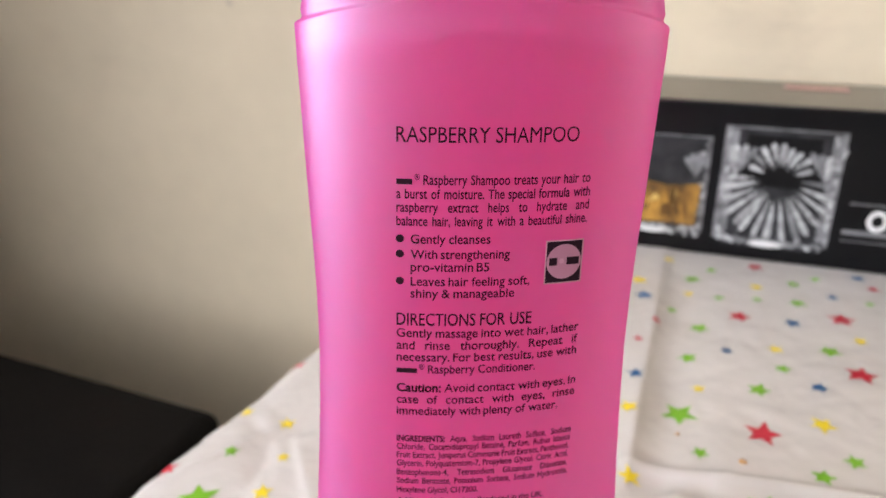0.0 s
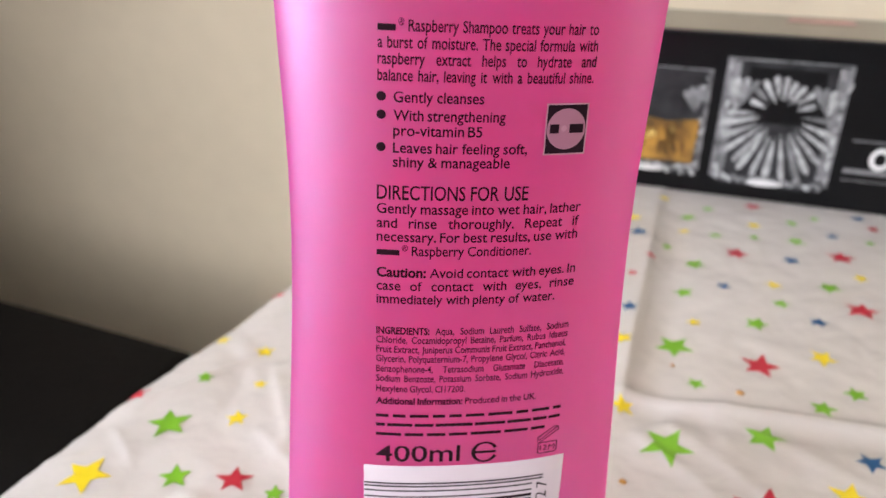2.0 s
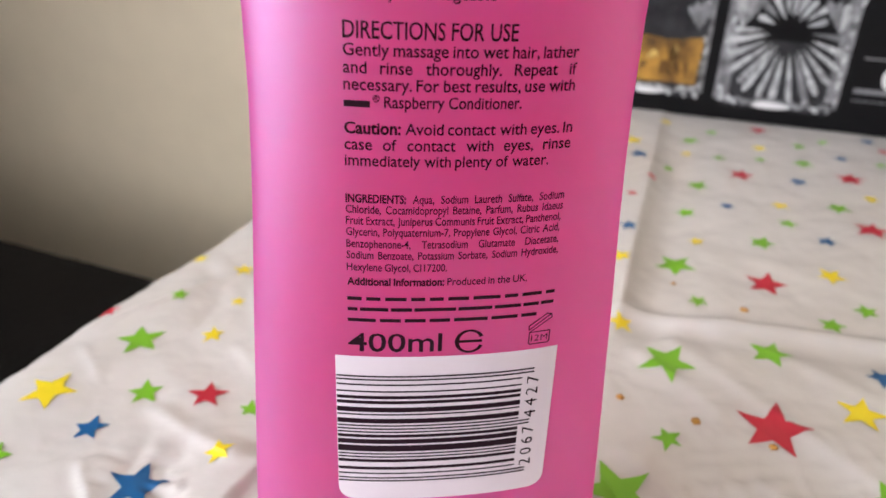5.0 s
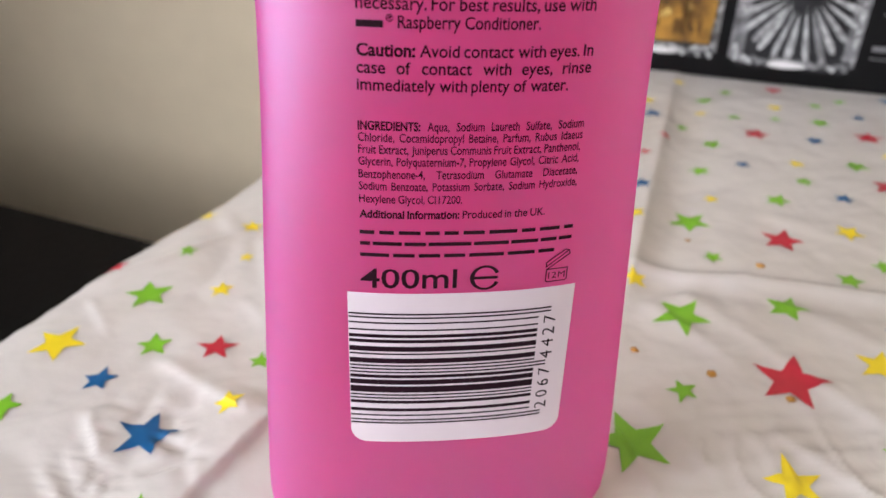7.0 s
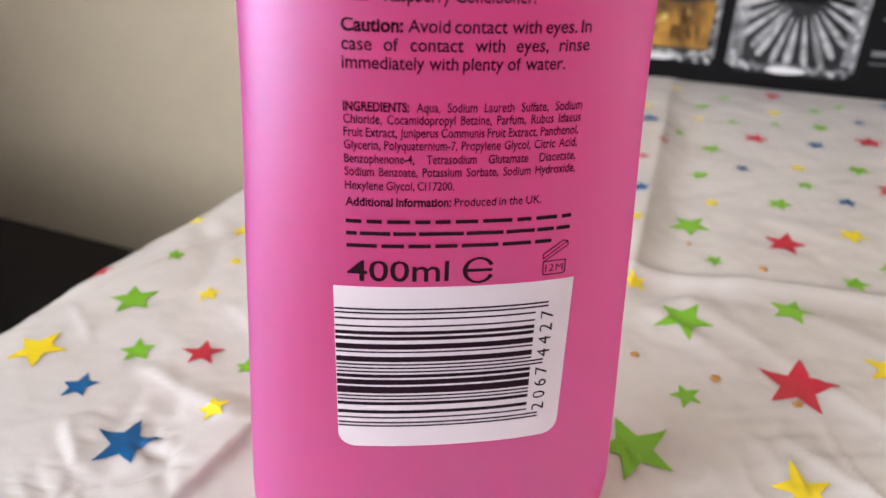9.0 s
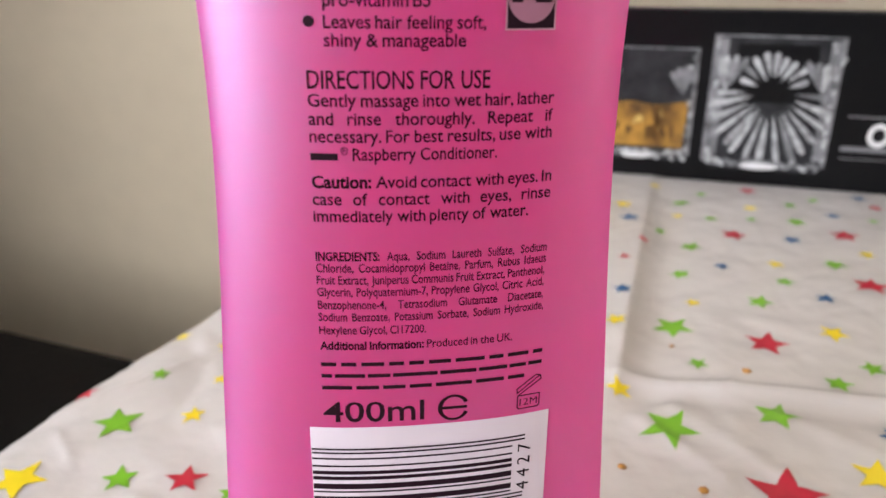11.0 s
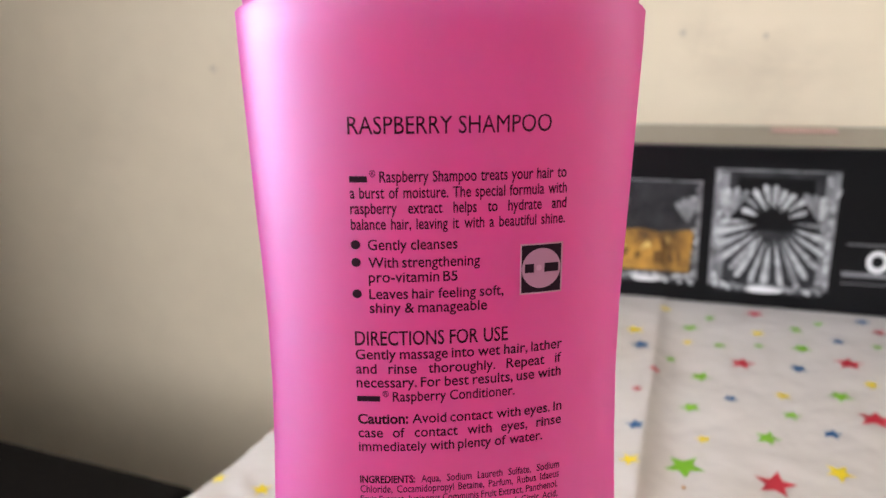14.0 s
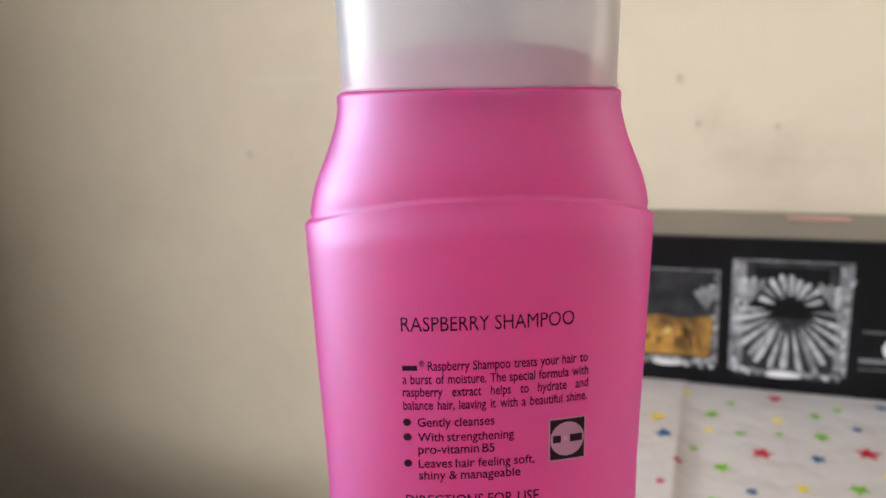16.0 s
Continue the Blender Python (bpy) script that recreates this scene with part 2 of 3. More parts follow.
# unseen block added beside the window to shade the wall behind the bench
SHADE_BLOCK_A, SHADE_BLOCK_B = -0.88, -0.05
structure("wall_breast", box_bm(WALL_L, SHADE_BLOCK_A, SHADE_BLOCK_B, WALL_B, FLOOR, CEIL), UNSEEN_DARK_TAUPE, "unseen dark taupe block beside the window, added to shade the back wall")
structure("wall_back", box_bm(WALL_L, WALL_R, WALL_B, WALL_B + T, FLOOR, CEIL), WALL_PAINT, "cream painted wall with faint scuffs and marks")
RIGHT = ROOM @ pose(WALL_R, 0, 0, 0, 0, -90)
pierced("wall_right", WIN2, RIGHT, -WALL_B - T, -WALL_F)
make_window("window_2", WIN2, RIGHT)


# scuffs on the back wall
def wall_mark(name, a, z, width, height, material, label):
    bm = bmesh.new()
    n = 20
    rim = [bm.verts.new((a + width / 2 * math.cos(k * math.tau / n) * random.uniform(0.8, 1.1), WALL_B - 0.0008, z + height / 2 * math.sin(k * math.tau / n) * random.uniform(0.6, 1.1))) for k in range(n)]
    bm.faces.new(rim)
    ob = link(name, bm, material)
    ob.matrix_world = ROOM
    return tagged(ob, label, "scuff")


MARK_PALE = mat("pale_scuff", (0.80, 0.71, 0.56), 0.7, vary=0.1, scale=60)
MARK_DARK = mat("faint_grey_scuff", (0.71, 0.605, 0.455), 0.8, vary=0.3, scale=90)

# ---- the table ----
EDGE = lambda b: -0.183 - 0.14 * (0.349 - b)  # the table's left edge
FRONT = 0.075  # the table's front edge
table = tagged(root("table", ROOM), "wooden table hidden under a star-patterned plastic cloth", "table")


def slab(z0, z1, inset):
    bm = bmesh.new()
    pts = [(EDGE(FRONT) + inset, FRONT + inset), (0.95 - inset, FRONT + inset), (0.95 - inset, 0.625 - inset), (EDGE(0.625) + inset, 0.625 - inset)]
    low, top = [bm.verts.new((*p, z0)) for p in pts], [bm.verts.new((*p, z1)) for p in pts]
    bm.faces.new(low[::-1])
    bm.faces.new(top)
    for k in range(4):
        bm.faces.new((low[k], low[(k + 1) % 4], top[(k + 1) % 4], top[k]))
    return bm


part("tabletop", slab(-0.032, -0.007, 0.004), WOOD, table)
part("apron", slab(-0.10, -0.033, 0.05), WOOD, table)
for x, y in ((EDGE(0.13) + 0.07, 0.15), (0.87, 0.15), (0.87, 0.55), (EDGE(0.55) + 0.07, 0.55)):
    part("leg", box_bm(x - 0.025, x + 0.025, y - 0.025, y + 0.025, FLOOR, -0.10, 0.004), WOOD, table)


# ---- the cloth: creases, soft wrinkles, overhang ----
def bump1(d, s):
    return math.exp(-((d / s) ** 2))


def crease(x, y, p, q, steep, gentle, fade=0.006):
    """A fold from p to q in millimetres, steep on its right-hand side and gentle on the other, fading at both ends."""
    ux, uy = q[0] - p[0], q[1] - p[1]
    ln = math.hypot(ux, uy)
    ux, uy = ux / ln, uy / ln
    s, d = ((x - p[0]) * ux + (y - p[1]) * uy) / 1000, ((x - p[0]) * uy - (y - p[1]) * ux) / 1000
    if s < -3 * fade or s > ln / 1000 + 3 * fade or abs(d) > 0.06:
        return 0.0
    ends = min(1.0, max(0.0, (s + fade) / fade)) * min(1.0, max(0.0, (ln / 1000 + fade - s) / fade))
    return ends * (math.exp(-d / steep) if d > 0 else math.exp(d / gentle))


# folds of the cloth: start, end, steep side, gentle side, height
FOLDS = [((-74, 230), (-46, 209), 0.0016, 0.016, 0.0016), ((-56, 172), (-36, 207), 0.0016, 0.022, 0.0028), ((-110, 262), (-101, 250), 0.0012, 0.008, 0.0013),
         ((-88, 205), (-81, 193), 0.0008, 0.003, 0.0016), ((-92, 186), (-86, 179), 0.0008, 0.002, 0.0012),
         ((-60, 305), (-46, 262), 0.002, 0.018, 0.0013), ((-128, 262), (-70, 312), 0.002, 0.015, 0.0011), ((-56, 262), (-34, 236), 0.0015, 0.014, 0.0012),
         ((86, 262), (104, 232), 0.004, 0.012, 0.0020), ((98, 268), (148, 190), 0.003, 0.012, 0.0018), ((118, 276), (160, 236), 0.003, 0.010, 0.0012), ((70, 214), (84, 190), 0.003, 0.010, 0.0014),
         ((108, 200), (128, 176), 0.0016, 0.006, 0.0014), ((150, 330), (196, 292), 0.004, 0.014, 0.0007)]


def cloth_height(a, b):
    """Height of the cloth over the table top, in the room's frame."""
    x, y = (a * RU[0] + b * RN[0]) * 1000, (a * RU[1] + b * RN[1]) * 1000
    h = 0.0012 * noise.noise((a * 16, b * 16, 3.1))
    wa, wb = a + 0.008 * noise.noise((a * 30, b * 30, 2.3)), b + 0.008 * noise.noise((a * 30, b * 30, 6.8))
    for f, amp, seed in ((19, 0.0020, 1.3), (43, 0.0011, 5.9), (95, 0.0004, 3.7)):                                    # flat facets between sharp creases
        near = noise.voronoi((wa * f, wb * f, seed))[0]
        h += amp * min(near[1] - near[0], 0.45) * (0.4 + 0.9 * max(0.0, noise.noise((a * 9, b * 9, seed)) + 0.35))
    crush = bump1(math.hypot(x + 70, y - 196) / 1000, 0.020)                                       # crushed patch round the blue star
    if crush > 0.02:
        for f, amp, seed in ((70, 0.0042, 2.2), (140, 0.0030, 6.1)):
            near = noise.voronoi((wa * f, wb * f, seed))[0]
            h += crush * amp * (min(near[1] - near[0], 0.35) - 0.2) * max(0.0, 0.4 + 2.5 * noise.noise((a * 70, b * 70, seed)))
    d = math.hypot(x + 96, y - 158)                                                                # small bowed ripples
    h += 0.00042 * math.sin(d * 1.9 + 0.6 * noise.noise((a * 80, b * 80, 1))) * bump1((d - 25) / 1000, 0.009) * bump1((x + 82) / 1000, 0.014)
    streak = 1 / (1 + math.exp((-0.02 - a) * 120)) / (1 + math.exp((y - 206) / 9))                  # fine pulled streaks
    if streak > 0.02:
        h += streak * (0.0007 * noise.noise((x * 0.028 + y * 0.02, y * 0.24 - x * 0.03, 4.4)) + 0.0010 * max(0.0, 1 - abs(noise.noise((x * 0.075, y * 0.026, 1.9))) / 0.10))
    h *= min(1.0, 0.25 + (a - EDGE(b)) / 0.03)
    for p, q, steep, gentle, amp in FOLDS:
        h += amp * crease(x, y, p, q, steep, gentle)
    soft = 1 / (1 + math.exp((0.295 - b) * 150))
    d = a + 0.0105
    soft *= 0.35 + 0.65 / (1 + math.exp((b - 0.47) * 60))
    h += soft * (0.0042 * math.exp(d / 0.034) if d < 0 else 0.0042 * math.exp(-d / 0.0042) - 0.0014 * bump1(d - 0.012, 0.009))   # fold running to the wall
    side = 1 / (1 + math.exp((-0.012 - a) * 200))
    d = b - (0.300 + 0.105 * (a + 0.0094))
    h += side * (0.0022 * bump1(d, 0.0030) - 0.0012 * bump1(d + 0.010, 0.006))                  # fold across
    return h


def ragged(b):
    """Uneven run of the cloth over the table's left edge."""
    return 0.0016 * noise.noise((b * 38, 1.5, 4)) + 0.0012 * noise.noise((b * 105, 3.5, 4)) + 0.0006 * noise.noise((b * 260, 5.5, 4))


def lines(stops):
    out = []
    for (p, q, step) in stops:
        n = max(1, round((q - p) / step))
        out += [p + (q - p) * k / n for k in range(n)]
    return out + [stops[-1][1]]


bm = bmesh.new()
across, along = lines([(0.0, 0.32, 0.0013), (0.32, 0.46, 0.0022), (0.46, 0.62, 0.006), (0.62, 1.15, 0.03)]), lines([(FRONT, 0.10, 0.005), (0.10, 0.27, 0.0013), (0.27, 0.56, 0.0022), (0.56, 0.62, 0.01)])
grid = []
for k in range(6, 0, -1):                                                                      # overhang down the front
    drop = 0.13 * k / 6
    grid.append([bm.verts.new((EDGE(FRONT) - 0.004, FRONT - 0.004, -0.004 - max(drop, 0.13 * j / 6))) for j in range(6, 0, -1)]
                + [bm.verts.new((EDGE(FRONT) + s, FRONT - 0.004 - 0.004 * math.sin(s * 40 + k) * k / 6, -0.004 - drop)) for s in across])
for b in along:
    row = []
    for k in range(6, 0, -1):                                                                  # overhang down the left side
        drop = 0.13 * k / 6
        row.append(bm.verts.new((EDGE(b) + ragged(b) - 0.004 - 0.004 * math.sin(b * 40 + k) * k / 6, b, -0.004 - drop)))
    for s in across:
        a = EDGE(b) + s
        row.append(bm.verts.new((a + ragged(b) * math.exp(-s / 0.008), b, cloth_height(a, b) - 0.004 * math.exp(-s / 0.003) + (0.0004 * noise.noise((b * 60, 0.5, 9)) if s < 0.012 else 0))))
    grid.append(row)
for r0, r1 in zip(grid[:-1], grid[1:]):
    for k in range(len(r0) - 1):
        bm.faces.new((r0[k], r0[k + 1], r1[k + 1], r1[k]))
cloth = link("tablecloth", bm, CLOTH, smooth=True)
cloth.matrix_world = ROOM
tagged(cloth, "white plastic tablecloth printed with coloured stars, creased and wrinkled", "tablecloth")

# printed stars: x, y, radius in millimetres, turn in degrees
STARS = {
    "G": [(-86, 295.9, 3.7, 22), (-92, 267.9, 8.4, 33), (-81, 239.9, 6.0, 28), (-116, 210.9, 6.0, 10), (-45, 231.9, 4.0, 20), (164, 468, 6, 40), (180, 480, 4.2, 0), (225, 460, 4.5, 20),
          (242, 467, 3.7, 30), (172, 440, 4.2, 10), (194, 438, 3.6, 50), (217, 434, 5.8, 33), (140, 427, 3.7, 12), (149, 404, 6.3, 44), (211, 379, 6.3, 30), (134, 373, 5.4, 22), (179, 362, 4.8, 60)],
    "G2": [(160, 344, 6.3, 55), (116, 325, 9.2, 40), (117, 296.3, 4.3, 35), (181, 290.3, 5.2, 20), (163, 280.3, 5.4, 62), (94, 256.3, 10.6, 48), (132, 261.3, 8.2, 58), (85, 220.3, 5.2, 30),
           (65, 199.3, 11.5, 30), (141, 194.3, 8.5, 20), (-63, 171.9, 7.0, 25), (259, 432, 3.6, 5)],
    "R": [(-110, 285.9, 5.0, 22), (-60, 237.9, 6.6, 21), (211, 486, 6.2, 30), (126, 409, 3.6, 10), (176, 417, 7.3, 60), (233, 413, 7.8, 66), (111, 388, 3.3, 18), (216, 356, 8.8, 60),
          (149, 310, 9.3, 62), (119, 224.3, 11.2, 66), (-70, 369, 4.2, 20), (271, 452, 4.6, 40), (-22, 170.9, 10.5, 10)],
    "B": [(-92, 222.9, 5.9, 15), (-70, 199.9, 9.4, 10), (269, 467, 5, 30), (127, 441, 6.4, 12), (241, 441, 4.3, 0), (204, 410, 5.3, 25), (156, 379, 3.9, 40), (102, 354, 4.8, 10),
          (190, 345, 4.9, 60), (166, 249.3, 6.2, 30)],
    "Y": [(-87, 327, 3.6, 20), (-66, 317, 4.3, 28), (-63, 292.9, 3.3, 15), (-67, 270.9, 4.8, 24), (-112, 239.9, 9.2, 70), (-49.4, 210.9, 4.8, 30), (157, 497, 4.2, 8), (200, 455, 4.6, 36), (129, 464, 6.6, 20),
          (156, 448, 3.7, 50), (183, 381, 4.7, 20), (232, 389, 4.3, 32), (131, 345, 3.8, 20), (92, 325, 5.2, 30), (178, 315, 6.4, 40), (83, 280.3, 5.2, 22), (150, 231.3, 8.0, 62), (105, 185.3, 8.8, 20), (52, 171.3, 6.0, 24)],
}
for colour, rows in STARS.items():
    for x, y, r, turn in rows:
        bm = bmesh.new()
        x, y, r = x / 1000, y / 1000, r / 1000
        skew = [random.uniform(0.92, 1.10) for _ in range(10)]

        def place(px, py):
            a, b = px * RU[0] + py * RU[1], px * RN[0] + py * RN[1]
            s = max(a - EDGE(b), 0.0006)
            a = EDGE(b) + s
            return (a + ragged(b) * math.exp(-s / 0.008), b, cloth_height(a, b) - 0.004 * math.exp(-s / 0.003) + 0.00034)

        def rim(k, f):
            ang, rad = radians(turn + 36 * k), f * r * (skew[k % 10] if k % 2 == 0 else 0.43 * skew[k % 10])
            return (x + rad * math.cos(ang), y + rad * math.sin(ang))

        n = 9
        for k in range(10):                                       # ten sectors, each a small triangular mesh
            p, q = rim(k, 1.0), rim((k + 1) % 10, 1.0)
            rows_ = [[bm.verts.new(place(x + ((p[0] - x) * (i - j) + (q[0] - x) * j) / n, y + ((p[1] - y) * (i - j) + (q[1] - y) * j) / n)) for j in range(i + 1)] for i in range(n + 1)]
            for i in range(n):
                for j in range(i + 1):
                    bm.faces.new((rows_[i][j], rows_[i + 1][j], rows_[i + 1][j + 1]))
                    if j < i:
                        bm.faces.new((rows_[i][j], rows_[i + 1][j + 1], rows_[i][j + 1]))
        bmesh.ops.remove_doubles(bm, verts=bm.verts[:], dist=0.00002)
        link("star", bm, STAR[colour[0]], cloth, smooth=True)
for x, y, r in ((133, 290, 1.7), (111, 310, 1.2), (74, 239, 1.5), (96, 228, 1.8), (116, 217, 1.6)):
    bm = bmesh.new()
    bmesh.ops.create_icosphere(bm, subdivisions=1, radius=r / 1000)
    a, b = (x * RU[0] + y * RU[1]) / 1000, (x * RN[0] + y * RN[1]) / 1000
    for v in bm.verts:
        v.co = Vector((v.co.x * random.uniform(0.8, 1.2), v.co.y * random.uniform(0.7, 1.1), v.co.z * 0.35)) + Vector((a, b, cloth_height(a, b) + 0.0004))
    crumb = link("crumb", bm, STAR["O"], smooth=True)
    crumb.matrix_world = ROOM
    tagged(crumb, "tiny orange crumb lying on the tablecloth", "crumb", group="crumbs on the tablecloth")

# ---- the shampoo bottle ----
POWER = 2.25
PROFILE = [(0.0, 34.5), (0.8, 36.8), (2.0, 38.4), (4.0, 40.0), (7.0, 41.0), (12, 41.4), (18, 41.3), (24, 41.0), (33, 40.6), (42, 40.1), (50, 39.7), (57, 39.3), (65, 38.9), (75, 38.4), (85, 37.8), (96, 37.2),
           (107, 36.7), (121, 36.3), (135, 36.4), (146, 36.8), (158, 37.4), (170, 37.9), (180, 38.3), (187, 38.6), (191, 38.7), (193.2, 38.8), (193.7, 38.4), (194.2, 37.5), (194.8, 37.3), (196, 37.5), (199, 36.9), (202, 36.1),
           (205, 34.9), (208, 33.6), (211, 32.4), (214, 31.5), (216.6, 30.9), (218.0, 30.75), (219.4, 30.85), (220.4, 30.7), (220.9, 30.0), (221.0, 29.2)]
PZ, PW = [p[0] / 1000 for p in PROFILE], [p[1] / 1000 for p in PROFILE]


def half_width(z):
    return float(np.interp(z, PZ, PW))


def half_depth(z):
    w = half_width(z)
    return 0.0152 - 0.0026 * max(0.0, 0.0415 - w) / 0.011 * (1 if z > 0.19 else 0) - (0.0045 * max(0, 1 - z / 0.006) ** 2 if z < 0.006 else 0)


def arch(z):
    """How much of the shoulder line's arch lifts a ring at this height."""
    return float(np.interp(z, (0.176, 0.193, 0.1955, 0.216), (0.0, 1.0, 1.0, 0.0)))


def front(x, z, off=0.00012):
    """The front of the bottle at (x, z), a hair in front of the plastic."""
    w, d = half_width(z), half_depth(z)
    return Vector((x, -d * max(0.0, 1 - abs(x / w) ** POWER) ** (1 / POWER) - off, z))


BOTTLE = pose(0.0118, 0.1785, -0.0003, 0, 0, 7.0) @ pose(0, 0, 0, -4.0, 0, 0) @ pose(0, 0, 0, 0, 2.0, 0)
bottle = tagged(root("shampoo_bottle", BOTTLE), "pink pearly shampoo bottle with black print and a frosted cap", "bottle")


def loft(levels, n=112, close_low=True, close_top=True, lift=None, power=POWER):
    """Stacked oval rings: levels of (z, half width, half depth)."""
    bm = bmesh.new()
    rings = []
    for z, w, d in levels:
        ring = []
        for k in range(n):
            c, s = math.cos(math.tau * k / n), math.sin(math.tau * k / n)
            x, y = w * math.copysign(abs(c) ** (2 / power), c), d * math.copysign(abs(s) ** (2 / power), s)
            up = lift(z) * 0.0052 * (1 - abs(x / w) ** 2.6) if lift else 0.0
            ring.append(bm.verts.new((x, y, z + up)))
        rings.append(ring)
    for r0, r1 in zip(rings[:-1], rings[1:]):
        for k in range(n):
            bm.faces.new((r0[k], r0[(k + 1) % n], r1[(k + 1) % n], r1[k]))
    if close_low:
        bm.faces.new(rings[0][::-1])
    if close_top:
        bm.faces.new(rings[-1])
    return bm


levels = sorted(set(PZ + [k / 1000 for k in range(4, 192, 3)] + [0.2205]))
body = part("body", loft([(z, half_width(z), half_depth(z)) for z in levels], lift=arch), PINK, bottle, smooth=True)

# neck and frosted cap
neck = [(0.2208, 27.6, 11.0), (0.2225, 27.4, 11.0), (0.2255, 26.0, 10.6), (0.228, 23.0, 9.9), (0.2300, 17.0, 9.2), (0.2308, 8.0, 6.0)]
part("neck", loft([(z, w / 1000, d / 1000) for z, w, d in neck], 64, power=2.0), PINK, bottle, smooth=True)
part("spout", loft([(z, w / 1000, w / 1000) for z, w in ((0.2309, 6.0), (0.2318, 7.5), (0.243, 7.0), (0.2445, 6.0))], 40, power=2.0), CAP, bottle, smooth=True)
cap_out = [(0.2211, 29.6, 12.5), (0.2213, 30.0, 12.9), (0.2218, 30.1, 12.95), (0.2222, 29.8, 12.8), (0.230, 30.0, 12.9), (0.245, 30.5, 13.2), (0.257, 30.7, 13.3), (0.2595, 30.2, 12.9), (0.2605, 29.0, 12.0)]
cap_in = [(0.2590, 28.6, 11.6), (0.245, 29.3, 12.0), (0.230, 28.8, 11.7), (0.2211, 28.6, 11.6)]
cap_bm = loft([(z, w / 1000, d / 1000) for z, w, d in cap_out], 96, close_low=False)
inner = loft([(z, w / 1000, d / 1000) for z, w, d in cap_in[::-1]], 96, close_low=False)
for f in inner.faces:
    f.normal_flip()
cap = part("cap", joined(cap_bm, inner), CAP, bottle, "frosted translucent white flip cap", smooth=True)


def patch_bm(x0, x1, z0, z1, nx=24, nz=1, off=0.0001, shape=None):
    """A rectangle of print laid on the bottle's front. shape(x, z) may shift a corner."""
    bm = bmesh.new()
    rows = [[bm.verts.new(front(*(shape(x0 + (x1 - x0) * i / nx, z0 + (z1 - z0) * j / nz) if shape else (x0 + (x1 - x0) * i / nx, z0 + (z1 - z0) * j / nz)), off)) for i in range(nx + 1)] for j in range(nz + 1)]
    for r0, r1 in zip(rows[:-1], rows[1:]):
        for i in range(nx):
            bm.faces.new((r0[i], r0[i + 1], r1[i + 1], r1[i]))
    return bm


def disc_bm(cx, cz, r, off=0.0001, n=28, inner=0.0):
    bm = bmesh.new()
    rings = [[bm.verts.new(front(cx + f * r * math.cos(math.tau * k / n), cz + f * r * math.sin(math.tau * k / n), off)) for k in range(n)] for f in ((inner, 1.0) if inner else (0.02, 0.5, 1.0))]
    for r0, r1 in zip(rings[:-1], rings[1:]):
        for k in range(n):
            bm.faces.new((r0[k], r1[k], r1[(k + 1) % n], r0[(k + 1) % n]))
    if not inner:
        bm.faces.new(rings[0])
    return bm


WORDS = {}


def word(text, bold=0.0):
    """Outline of a word with the built-in font: flat points, triangles and its width, for a capital height of about 1."""
    key = (text, bold)
    if key not in WORDS:
        cu = bpy.data.curves.new("word", "FONT")
        cu.body, cu.size, cu.resolution_u, cu.offset = text, 1.0 / 0.73, 3, bold
        ob = bpy.data.objects.new("word", cu)
        me = ob.to_mesh()
        co = [(v.co.x, v.co.y) for v in me.vertices]
        faces = [tuple(p.vertices) for p in me.polygons]
        ob.to_mesh_clear()
        bpy.data.objects.remove(ob)
        bpy.data.curves.remove(cu)
        lo, hi = min(c[0] for c in co), max(c[0] for c in co)
        taller = lambda y: y if y <= 0 else float(np.interp(y, (0.0, 0.66, 1.0, 2.0), (0.0, 0.73, 1.0, 2.0)))
        WORDS[key] = ([(x - lo, taller(y)) for x, y in co], faces, hi - lo)
    return WORDS[key]


def line_items(text, bold_first, bold):
    return [(None, None, float(w[1:-1])) if w[0] == "{" else word(w, 0.042 if n < int(bold_first) else bold) for n, w in enumerate(text.split())]


def text_part(name, rows, bold_first=False, bold=0.014, space=0.36, parent=None):
    """Justified lines (x0, x1, baseline, capital height, words) in millimetres; {n} stands for a plain bar n capitals long."""
    bm = bmesh.new()
    sets = [line_items(row[4], bold_first if row is rows[0] else 0, bold) for row in rows]
    gaps = [len(items) - 1 - row[4].count("®") for row, items in zip(rows, sets)]
    k = min((x1 - x0 - space * cap * g) / (sum(i[2] for i in items) * cap) for (x0, x1, z, cap, text), items, g in zip(rows, sets, gaps))
    for (x0, x1, z, cap, text), items, g in zip(rows, sets, gaps):
        step = ((x1 - x0) - sum(i[2] for i in items) * cap * k) / g if g > 0 else 0
        x = x0
        for (co, faces, width), token in zip(items, text.split()):
            sign = token == "®"
            if co is None:
                co, faces = [(0, 0), (width, 0), (width, 0.55), (0, 0.55)], [(0, 1, 2, 3)]
            up, size = (0.45, 0.62) if sign else (0.0, 1.0)
            if sign:
                x += 0.22 * cap - step
            vs = [bm.verts.new(front((x + px * cap * k * size) / 1000, (z + (up + py * size) * cap) / 1000)) for px, py in co]
            for f in faces:
                try:
                    bm.faces.new([vs[i] for i in f])
                except ValueError:
                    pass
            x += width * cap * k * size + step
    return part(name, bm, INK, parent or bottle)


